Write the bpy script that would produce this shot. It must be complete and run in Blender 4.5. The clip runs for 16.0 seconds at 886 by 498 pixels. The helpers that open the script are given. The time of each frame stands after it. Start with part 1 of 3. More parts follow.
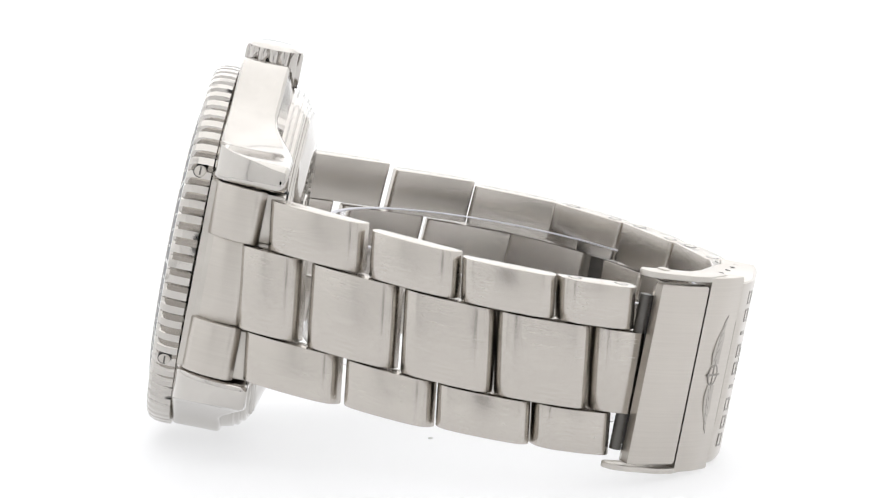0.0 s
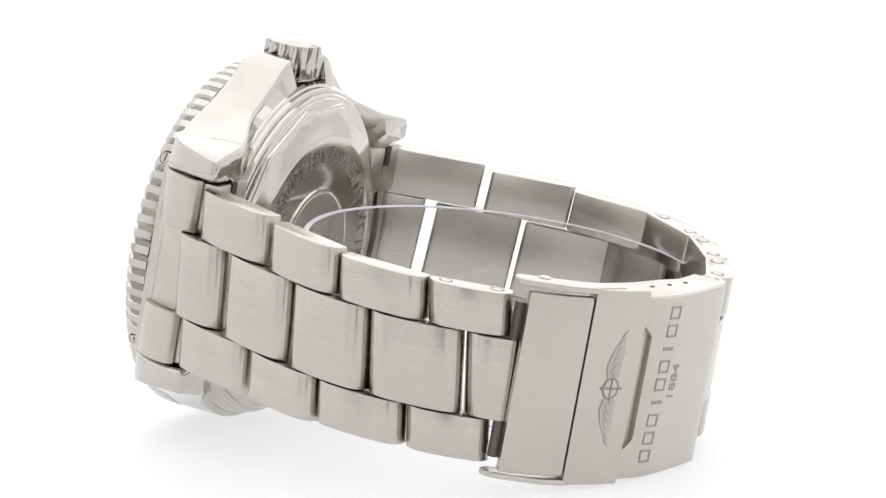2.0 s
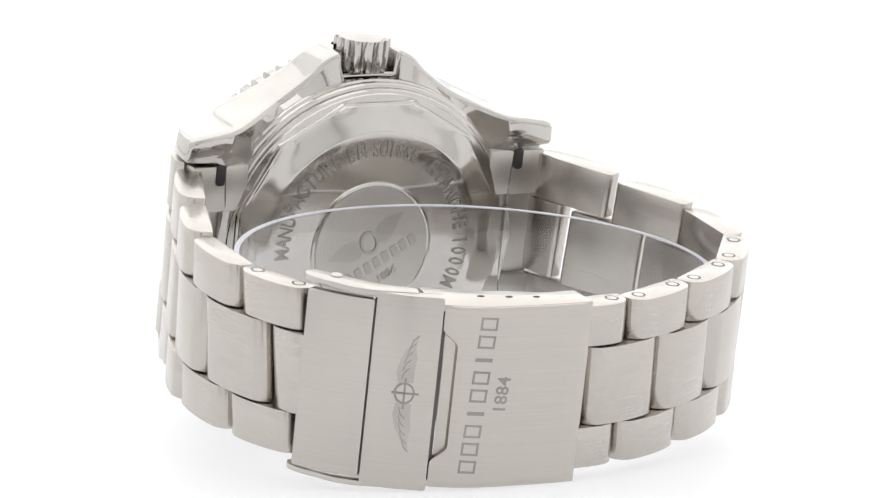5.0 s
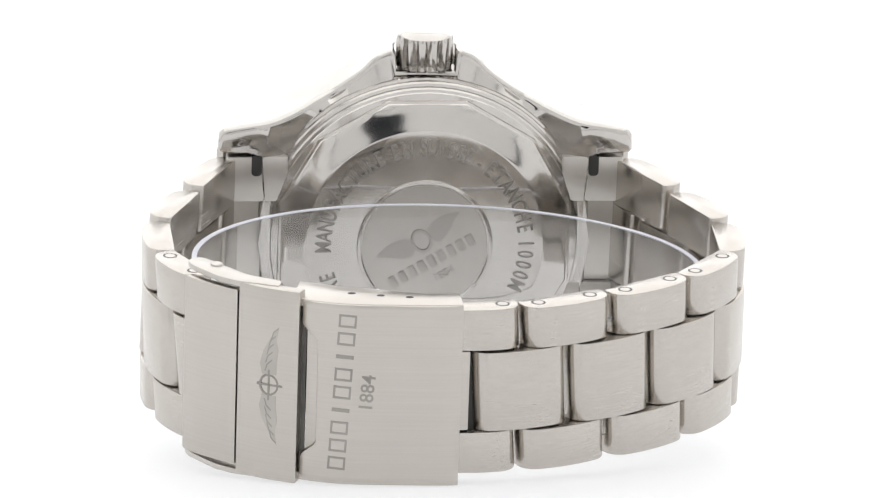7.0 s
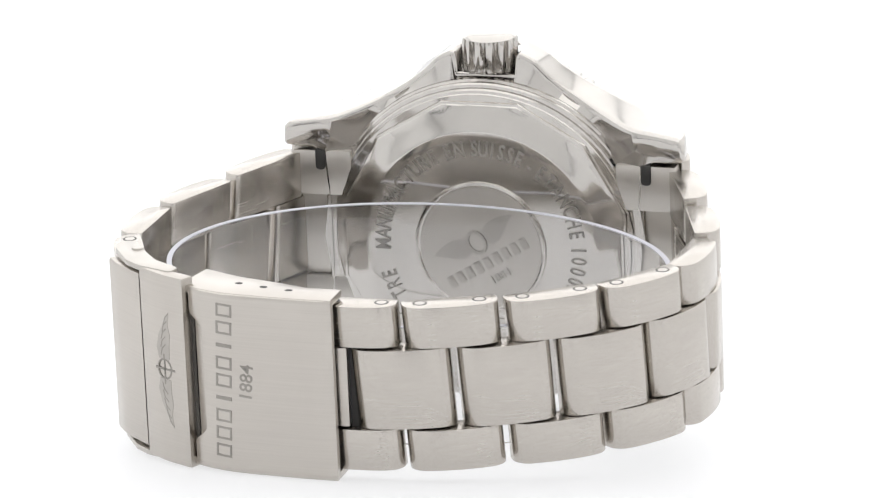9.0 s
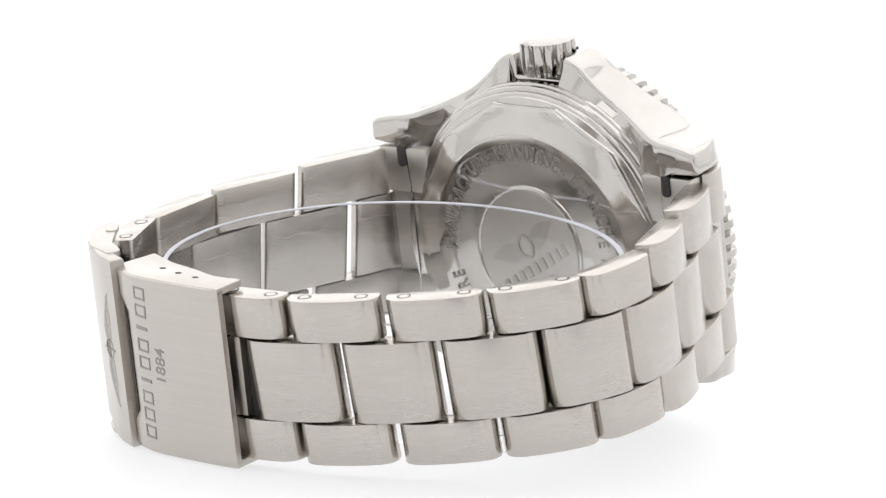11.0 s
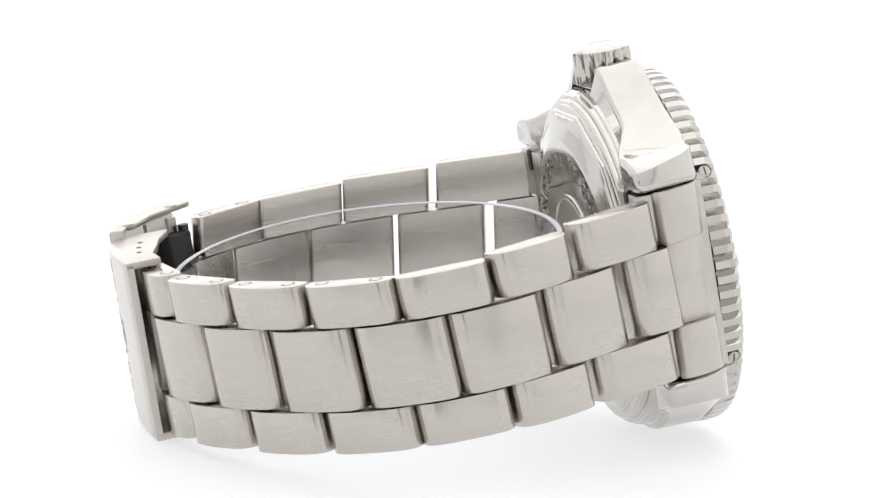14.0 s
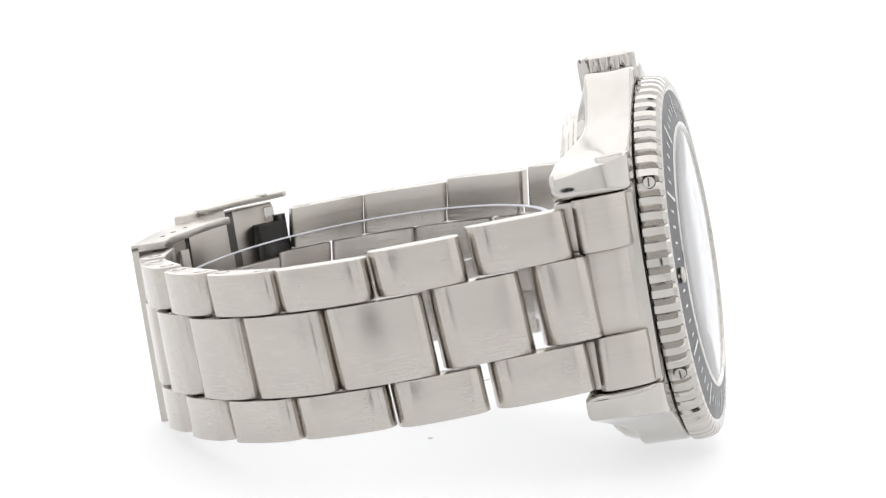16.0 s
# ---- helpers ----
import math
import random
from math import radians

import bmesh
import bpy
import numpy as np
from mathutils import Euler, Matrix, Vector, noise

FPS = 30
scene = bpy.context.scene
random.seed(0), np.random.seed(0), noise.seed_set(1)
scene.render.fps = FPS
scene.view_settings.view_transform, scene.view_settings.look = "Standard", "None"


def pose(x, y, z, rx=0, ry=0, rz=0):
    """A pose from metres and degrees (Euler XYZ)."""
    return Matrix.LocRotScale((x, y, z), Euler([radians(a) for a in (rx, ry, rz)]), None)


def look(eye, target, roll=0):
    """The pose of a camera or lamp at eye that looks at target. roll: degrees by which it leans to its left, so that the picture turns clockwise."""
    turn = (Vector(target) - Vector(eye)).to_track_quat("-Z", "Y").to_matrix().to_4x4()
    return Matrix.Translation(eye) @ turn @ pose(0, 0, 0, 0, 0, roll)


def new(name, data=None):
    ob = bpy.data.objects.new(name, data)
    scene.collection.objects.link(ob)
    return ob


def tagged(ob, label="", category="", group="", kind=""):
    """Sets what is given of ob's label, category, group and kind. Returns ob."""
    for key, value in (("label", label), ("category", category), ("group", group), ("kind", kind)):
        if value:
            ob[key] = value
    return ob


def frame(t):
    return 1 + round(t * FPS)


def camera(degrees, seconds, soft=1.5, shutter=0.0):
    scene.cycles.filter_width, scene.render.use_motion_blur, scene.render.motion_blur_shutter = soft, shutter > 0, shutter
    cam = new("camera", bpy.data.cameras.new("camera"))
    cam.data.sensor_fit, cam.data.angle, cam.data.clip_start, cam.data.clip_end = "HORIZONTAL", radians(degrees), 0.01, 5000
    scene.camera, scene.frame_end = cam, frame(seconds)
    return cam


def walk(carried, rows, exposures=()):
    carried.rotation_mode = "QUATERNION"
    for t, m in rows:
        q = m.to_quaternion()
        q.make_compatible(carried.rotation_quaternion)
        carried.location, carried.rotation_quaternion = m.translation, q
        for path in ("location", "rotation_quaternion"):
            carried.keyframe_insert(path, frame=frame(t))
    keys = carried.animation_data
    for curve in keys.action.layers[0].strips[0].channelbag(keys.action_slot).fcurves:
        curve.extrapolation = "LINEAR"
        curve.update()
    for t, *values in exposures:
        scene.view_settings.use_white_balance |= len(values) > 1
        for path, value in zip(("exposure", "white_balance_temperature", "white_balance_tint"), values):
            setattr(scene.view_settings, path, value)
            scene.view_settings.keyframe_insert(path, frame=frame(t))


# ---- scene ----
# The camera stands still; the watch turns on its table.
cam = camera(9.458, 16.0, soft=1.25)
EYE = (0.0, -0.65376, 0.11429)
AIM = (0.00056, 0.0, 0.02331)
walk(cam, [(0, look(EYE, AIM, 0.744)), (16, look(EYE, AIM, 0.744))])

# ---- light: a white tent with soft lamps above and at both sides ----
world = bpy.data.worlds.new("World")
world.use_nodes = True
world.node_tree.nodes["Background"].inputs[0].default_value = (0.75, 0.85, 1.0, 1)
world.node_tree.nodes["Background"].inputs[1].default_value = 0.03
scene.world = world


def soft_lamp(name, eye, target, sx, sy, watts, colour):
    data = bpy.data.lights.new(name, "AREA")
    data.shape, data.size, data.size_y, data.energy, data.color = "RECTANGLE", sx, sy, watts, colour
    ob = new(name, data)
    ob.matrix_world = look(eye, target)
    return ob


soft_lamp("top_softbox", (0, 0.2, 0.89), (0, 0.2, 0), 1.2, 1.5, 4.4, (1.0, 0.99, 0.98))
# the back lamp is an unseen fill, added to brighten upward-facing steel
soft_lamp("back_fill_lamp", (0, 0.97, 0.50), (0, 0, 0.44), 1.15, 0.72, 1.9, (1.0, 0.99, 0.985))
soft_lamp("side_softbox", (-0.6, 0.2, 0.46), (0, 0.2, 0.46), 1.45, 0.82, 0.8, (0.97, 0.99, 1.0))
soft_lamp("side_softbox", (0.6, 0.2, 0.46), (0, 0.2, 0.46), 1.45, 0.82, 0.8, (1.0, 0.985, 0.97))
scene.view_settings.exposure = 0.0


# ---- materials ----
def material(name):
    m = bpy.data.materials.new(name)
    m.use_nodes = True
    t = m.node_tree
    return m, t, t.nodes["Principled BSDF"]


def coords(t, scale, kind="Object"):
    tc = t.nodes.new("ShaderNodeTexCoord")
    mp = t.nodes.new("ShaderNodeMapping")
    mp.inputs["Scale"].default_value = scale
    t.links.new(tc.outputs[kind], mp.inputs["Vector"])
    return mp.outputs[0]


def noise_node(t, vec, scale=1.0, detail=3.0, rough=0.6):
    n = t.nodes.new("ShaderNodeTexNoise")
    n.inputs["Scale"].default_value, n.inputs["Detail"].default_value, n.inputs["Roughness"].default_value = scale, detail, rough
    t.links.new(vec, n.inputs["Vector"])
    return n.outputs["Fac"]


def ranged(t, fac, lo, hi, a=0.3, b=0.7):
    r = t.nodes.new("ShaderNodeMapRange")
    r.inputs["From Min"].default_value, r.inputs["From Max"].default_value = a, b
    r.inputs["To Min"].default_value, r.inputs["To Max"].default_value = lo, hi
    t.links.new(fac, r.inputs["Value"])
    return r.outputs[0]


def mixed(t, fac, c1, c2):
    m = t.nodes.new("ShaderNodeMix")
    m.data_type = "RGBA"
    m.inputs["A"].default_value, m.inputs["B"].default_value = (*c1, 1), (*c2, 1)
    t.links.new(fac, m.inputs["Factor"])
    return m.outputs["Result"]


def bumped(t, p, fac, strength, distance):
    b = t.nodes.new("ShaderNodeBump")
    b.inputs["Strength"].default_value, b.inputs["Distance"].default_value = strength, distance
    t.links.new(fac, b.inputs["Height"])
    t.links.new(b.outputs[0], p.inputs["Normal"])


def steel(name, c1, c2, rough, streaks=None, bump=0.0, smudge=0.05):
    """Steel; streaks: how fine the brushing lies along x, y and z."""
    m, t, p = material(name)
    p.inputs["Metallic"].default_value = 1.0
    big = noise_node(t, coords(t, (1, 1, 1)), 130.0, 4.0)
    if streaks:
        fine = noise_node(t, coords(t, streaks), 1.0, 2.0, 0.7)
        add = t.nodes.new("ShaderNodeMath")
        add.operation = "MULTIPLY_ADD"
        add.inputs[1].default_value = 0.35
        t.links.new(big, add.inputs[0])
        half = t.nodes.new("ShaderNodeMath")
        half.operation = "MULTIPLY"
        half.inputs[1].default_value = 0.65
        t.links.new(fine, half.inputs[0])
        t.links.new(half.outputs[0], add.inputs[2])
        fac = add.outputs[0]
        if bump:
            bumped(t, p, fine, bump, 0.00003)
        p.inputs["Anisotropic"].default_value = 0.75
        p.inputs["Anisotropic Rotation"].default_value = 0.25
        tg = t.nodes.new("ShaderNodeTangent")
        tg.direction_type, tg.axis = "RADIAL", "Z"
        t.links.new(tg.outputs[0], p.inputs["Tangent"])
    else:
        fac = big
    t.links.new(mixed(t, ranged(t, fac, 0, 1, 0.35, 0.65), c1, c2), p.inputs["Base Color"])
    t.links.new(ranged(t, fac, rough - smudge, rough + smudge), p.inputs["Roughness"])
    return m


BRUSHED = steel("brushed_steel", (0.52, 0.488, 0.45), (0.565, 0.532, 0.492), 0.26, (120, 6000, 6000), 0.0, 0.02)
BRUSHED_UP = steel("brushed_steel_clasp", (0.528, 0.496, 0.458), (0.562, 0.529, 0.489), 0.30, (60, 60, 5000), 0.0, 0.012)
POLISHED = steel("polished_steel", (0.53, 0.508, 0.48), (0.58, 0.557, 0.528), 0.10, smudge=0.03)
SATIN = steel("satin_steel", (0.52, 0.494, 0.458), (0.58, 0.552, 0.514), 0.34, smudge=0.05)
# engraved strokes: steel darkened, with the shade of the cuts in its colour
ENGRAVED = steel("engraved_steel", (0.30, 0.283, 0.26), (0.37, 0.35, 0.322), 0.42)
ETCHED = steel("etched_steel", (0.44, 0.415, 0.385), (0.50, 0.475, 0.44), 0.44)
GROOVE = steel("groove_steel", (0.10, 0.095, 0.09), (0.15, 0.145, 0.135), 0.5)


def plain(name, c1, c2, rough, scale=300.0, bump=0.0):
    m, t, p = material(name)
    n = noise_node(t, coords(t, (1, 1, 1)), scale, 4.0)
    t.links.new(mixed(t, ranged(t, n, 0, 1), c1, c2), p.inputs["Base Color"])
    t.links.new(ranged(t, n, rough - 0.05, rough + 0.05), p.inputs["Roughness"])
    if bump:
        bumped(t, p, n, bump, 0.0005)
    return m


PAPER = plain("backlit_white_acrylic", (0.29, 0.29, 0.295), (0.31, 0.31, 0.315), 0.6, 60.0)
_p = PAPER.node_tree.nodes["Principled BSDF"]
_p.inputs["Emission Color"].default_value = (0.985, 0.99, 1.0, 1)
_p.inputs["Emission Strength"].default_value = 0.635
FABRIC = plain("white_tent_fabric", (0.78, 0.78, 0.78), (0.82, 0.82, 0.82), 0.9, 90.0, 0.2)
INSERT = plain("dark_bezel_insert", (0.06, 0.061, 0.065), (0.08, 0.081, 0.085), 0.35)
MARK = plain("white_lume", (0.74, 0.75, 0.73), (0.8, 0.8, 0.78), 0.5)
DIAL = plain("pale_dial", (0.74, 0.74, 0.74), (0.8, 0.8, 0.8), 0.35)
# near-black colour standing in for the shade inside holes, slots and hollows
HOLE_SHADE = plain("hole_shade", (0.02, 0.019, 0.018), (0.035, 0.033, 0.031), 0.6)


def glass(name, colour, rough, ior):
    m, t, p = material(name)
    p.inputs["Base Color"].default_value = (*colour, 1)
    p.inputs["Roughness"].default_value = rough
    p.inputs["IOR"].default_value = ior
    p.inputs["Transmission Weight"].default_value = 1.0
    return m


CRYSTAL = glass("sapphire_crystal", (0.97, 0.98, 1.0), 0.02, 1.77)
PLASTIC = glass("clear_plastic", (0.985, 0.985, 0.99), 0.03, 1.45)

FROSTED = plain("frosted_plastic_edge", (0.62, 0.62, 0.68), (0.70, 0.70, 0.76), 0.4)

# ---- mesh helpers: shapes are written in millimetres ----
MM = 0.001


def part(name, bm, mat, parent, label="", angle=32.0, m=None):
    """Links a bmesh in millimetres as one mesh object under a thing or a part."""
    bmesh.ops.recalc_face_normals(bm, faces=bm.faces)
    bmesh.ops.scale(bm, vec=(MM, MM, MM), verts=bm.verts)
    data = bpy.data.meshes.new(name)
    bm.to_mesh(data)
    bm.free()
    data.shade_smooth()
    data.set_sharp_from_angle(angle=radians(angle))
    data.materials.append(mat)
    ob = new(name, data)
    ob.parent = parent
    if m is not None:
        ob.matrix_local = m
    return tagged(ob, label)


def share(name, data, parent, m):
    ob = new(name, data)
    ob.parent = parent
    ob.matrix_local = m
    return ob


def loft(bm, rings, caps=True, closed=True):
    rows = [[bm.verts.new(p) for p in ring] for ring in rings]
    n = len(rows[0])
    for a, b in zip(rows, rows[1:]):
        for i in range(n if closed else n - 1):
            bm.faces.new((a[i], a[(i + 1) % n], b[(i + 1) % n], b[i]))
    if caps:
        bm.faces.new(rows[0][::-1])
        bm.faces.new(rows[-1])
    return bm


def inset(poly, d):
    """A closed polygon drawn in by d."""
    pts = [Vector(p) for p in poly]
    area = sum(a.x * b.y - b.x * a.y for a, b in zip(pts, pts[1:] + pts[:1]))
    s = 1 if area > 0 else -1
    out = []
    for i, p in enumerate(pts):
        a, b = (p - pts[i - 1]).normalized(), (pts[(i + 1) % len(pts)] - p).normalized()
        n1, n2 = Vector((-a.y, a.x)) * s, Vector((-b.y, b.x)) * s
        k = (n1 + n2).normalized()
        out.append(p + k * d / max(0.5, k.dot(n1)))
    return [tuple(p) for p in out]


def prism(poly, z0, z1, bevel=0.2, bm=None):
    """A plan polygon raised from z0 to z1, with softened rims."""
    bm = bm or bmesh.new()
    small = inset(poly, bevel)
    mid = inset(poly, bevel * 0.3)
    rings = [(small, z0), (mid, z0 + bevel * 0.3), (poly, z0 + bevel), (poly, z1 - bevel), (mid, z1 - bevel * 0.3), (small, z1)]
    return loft(bm, [[(x, y, z) for x, y in p] for p, z in rings])


def rounded(poly, radii, steps=5):
    """A polygon with its corners rounded by the given radii."""
    pts, out = [Vector(p) for p in poly], []
    for i, p in enumerate(pts):
        r = radii[i] if isinstance(radii, (list, tuple)) else radii
        a, b = pts[i - 1] - p, pts[(i + 1) % len(pts)] - p
        if r <= 0:
            out.append(tuple(p))
            continue
        d = min(r, a.length * 0.48, b.length * 0.48)
        s, e = p + a.normalized() * d, p + b.normalized() * d
        for k in range(steps + 1):
            u = k / steps
            out.append(tuple((1 - u) ** 2 * s + 2 * u * (1 - u) * p + u * u * e))
    return out


def spline(pts, n=6):
    """Catmull-Rom through the points."""
    pts = [Vector(p) for p in pts]
    ext = [2 * pts[0] - pts[1], *pts, 2 * pts[-1] - pts[-2]]
    out = []
    for i in range(1, len(ext) - 2):
        a, b, c, d = ext[i - 1:i + 3]
        for k in range(n):
            u = k / n
            out.append(0.5 * (2 * b + (c - a) * u + (2 * a - 5 * b + 4 * c - d) * u * u + (3 * b - a - 3 * c + d) * u ** 3))
    return [tuple(p) for p in out + [pts[-1]]]


def band(path, thick, side=1):
    """A plan polygon that follows an open path, thick to one side of it."""
    pts, off = [Vector(p) for p in path], []
    for i, p in enumerate(pts):
        d = (pts[min(i + 1, len(pts) - 1)] - pts[max(i - 1, 0)]).normalized()
        off.append(p + Vector((-d.y, d.x)) * thick * side)
    return [tuple(p) for p in pts + off[::-1]]


def lathe(profile, n, axis="y", centre=(0, 0, 0), shape=None, caps=True):
    """Turns (radius, height) pairs round the axis; shape(i, radius, k) may change a radius."""
    bm, rings = bmesh.new(), []
    for k, (r, h) in enumerate(profile):
        ring = []
        for i in range(n):
            a = 2 * math.pi * i / n
            q = shape(i, r, k) if shape else r
            u, v = q * math.cos(a), q * math.sin(a)
            p = (u, h, v) if axis == "y" else (u, v, h)
            ring.append(tuple(c + d for c, d in zip(centre, p)))
        rings.append(ring)
    return loft(bm, rings, caps)


def disc(r, h0, h1, m, n=20, bevel=0.0):
    """A short cylinder along z, laid by m."""
    bm = lathe([(r - bevel, h0), (r, h0 + bevel), (r, h1 - bevel), (r - bevel, h1)] if bevel else [(r, h0), (r, h1)], n, "z")
    bm.transform(m)
    return bm


def letters(text, size, depth, bm, m):
    """Adds raised letters, laid by m: x along the line, y up, z out."""
    cu = bpy.data.curves.new("letters", "FONT")
    cu.body, cu.size, cu.extrude, cu.align_x, cu.align_y = text, size, depth, "CENTER", "CENTER"
    cu.resolution_u = 3
    cu.offset = size * 0.012
    ob = bpy.data.objects.new("letters", cu)
    scene.collection.objects.link(ob)
    bpy.context.view_layer.update()
    data = bpy.data.meshes.new_from_object(ob)
    data.transform(m)
    bm.from_mesh(data)
    bpy.data.objects.remove(ob)
    bpy.data.meshes.remove(data)


# ---- the tent ----
def tent():
    bm = bmesh.new()
    prof = [(-0.6, 0.0), (0.85, 0.0)] + [(0.85 + 0.15 * math.sin(a), 0.15 - 0.15 * math.cos(a)) for a in [math.pi / 2 * k / 10 for k in range(1, 11)]] + [(1.0, 0.9)]
    loft(bm, [[(x * 1000, y * 1000, z * 1000) for y, z in prof] for x in (-0.62, 0.62)], caps=False, closed=False)
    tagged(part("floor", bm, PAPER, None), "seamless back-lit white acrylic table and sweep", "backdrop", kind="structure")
    for name, x in (("wall_left", -0.61), ("wall_right", 0.61)):
        bm = bmesh.new()
        bmesh.ops.create_cube(bm, size=1, matrix=Matrix.Translation((x * 1000 + (5 if x > 0 else -5), 200, 451)) @ Matrix.Diagonal((10, 1600, 898, 1)))
        tagged(part(name, bm, FABRIC, None), "white fabric side of the light tent", "tent wall", kind="structure")
    bm = bmesh.new()
    bmesh.ops.create_cube(bm, size=1, matrix=Matrix.Translation((0, 200, 906)) @ Matrix.Diagonal((1240, 1600, 10, 1)))
    tagged(part("ceiling", bm, FABRIC, None), "white fabric roof of the light tent", "tent roof", kind="structure")
    # the front has a round opening for the lens
    bm = bmesh.new()
    hole, rim = [], []
    for k in range(48):
        a = 2 * math.pi * k / 48
        c, s = math.cos(a), math.sin(a)
        hole.append((66 * c, 105 + 66 * s))
        q = min(600 / max(abs(c), 1e-6), (790 if s > 0 else 100) / max(abs(s), 1e-6))
        rim.append((q * c, 105 + q * s))
    loft(bm, [[(x, y, z) for x, z in ring] for ring, y in ((rim, -592), (hole, -592), (hole, -600), (rim, -600))], caps=False)
    tagged(part("wall_front", bm, FABRIC, None), "white fabric front with a round lens opening", "tent wall", kind="structure")


# ---- the watch: x from strap to strap, y towards the dial, z to the crown ----
watch = new("wrist_watch")
watch.empty_display_size = 0.01
tagged(watch, "steel diving watch with link bracelet lying on its side, crown up", "watch")
OY = Matrix.Rotation(radians(90), 4, "X")


def case():
    top = spline([(4.5, 24.35), (6.5, 23.3), (8.8, 21.1), (12.9, 18.35), (18.6, 16.1), (22.3, 15.45), (25.3, 14.9), (26.2, 14.2)], 8)
    low = spline([(26.2, -14.2), (25.3, -14.9), (22.3, -15.45), (18.6, -16.4), (12.9, -18.6), (7.0, -21.2), (2.5, -22.0)], 8)
    half = [(3.7, 21.5), (3.85, 23.9)] + top + [(26.3, 12.6), (26.3, 12.15), (25.9, 11.75), (24.2, 11.6), (22.4, 11.6), (21.4, 11.0), (21.0, 6.0), (21.0, 0.0),
            (21.0, -6.0), (21.4, -11.0), (22.4, -11.7), (24.2, -11.7), (25.9, -11.8), (26.3, -12.15), (26.3, -12.6)] + low
    out = half + [(-x, z) for x, z in half[::-1]]

    def ease(u):
        u = min(1.0, max(0.0, u))
        return u * u * (3 - 2 * u)

    def back(x):
        """Height of the flank's rear rim: high at the crown, low at the lug tips."""
        return 22.0 + (18.8 - 22.0) * ease((x - 11.5) / 10.0)

    def flank(x, line):
        for (xa, za), (xb, zb) in zip(line, line[1:]):
            if min(xa, xb) <= x <= max(xa, xb):
                return za + (zb - za) * (x - xa) / (xb - xa)
        return line[0][1] if abs(x - line[0][0]) < abs(x - line[-1][0]) else line[-1][1]

    def ring(f, d, lift=0.0):
        """f: 0 at the front, 1 at the rear rim; lugs curl back towards the front."""
        pts = inset(out, d) if d else out
        res = []
        for (x, z), (bx, bz) in zip(pts, out):
            front = 27.93
            y = front + (back(abs(bx)) - front) * f + lift
            reach = max(0.0, abs(bx) - math.sqrt(max(1.0, 24.3 ** 2 - bz * bz))) if abs(bz) > 11.2 else 0.0
            curl = math.sqrt(max(0.0, 1.0 - (1.0 - f) ** 2)) if f < 1 else 1.0
            if reach > 0 and abs(bz) > 13.0:
                line = top if bz > 0 else low
                z += flank(abs(bx) - reach * (1 - curl), line) - flank(abs(bx), line)
            if 6.5 < abs(bx) < 22.3 and abs(bz) > 14.0:
                u = (abs(bx) - 6.5) / 15.8
                chord = 23.3 - 8.1 * u if bz > 0 else 21.6 - 6.4 * u
                z += math.copysign(max(0.0, chord - abs(bz)) * 0.45 * max(0.0, 1 - f) ** 0.8, bz)
            x = math.copysign(abs(x) - reach * (1 - curl), x)
            res.append((x, y, z))
        return res

    rings = [ring(0.0, 0.5), ring(0.03, 0.15)] + [ring(f, 0) for f in (0.08, 0.16, 0.28, 0.42, 0.58, 0.74, 0.88)] + [ring(0.93, 0.0), ring(0.975, 0.14), ring(1.0, 0.5)]
    # the lugs' flat rear faces run into their roots
    root = []
    for (x, y, z), (bx, bz) in zip(ring(1.0, 0.7), out):
        if abs(bx) > 20.0 and abs(bz) > 11.2:
            x, y, z = math.copysign(20.0, bx), back(20.0), math.copysign(13.1, bz)
        root.append((x, y, z))
    rings.append(root)
    circle = []
    for (x, _, z), (bx, bz) in zip(root, out):
        a = math.atan2(z, x)
        cx = 21.3 * math.cos(a)
        circle.append((cx, min(21.0, back(abs(cx)) - 0.1), 21.3 * math.sin(a)))
    rings.append(circle)
    bm = loft(bmesh.new(), rings)
    return part("case", bm, POLISHED, watch, "polished steel case with lugs and crown guards", 62)


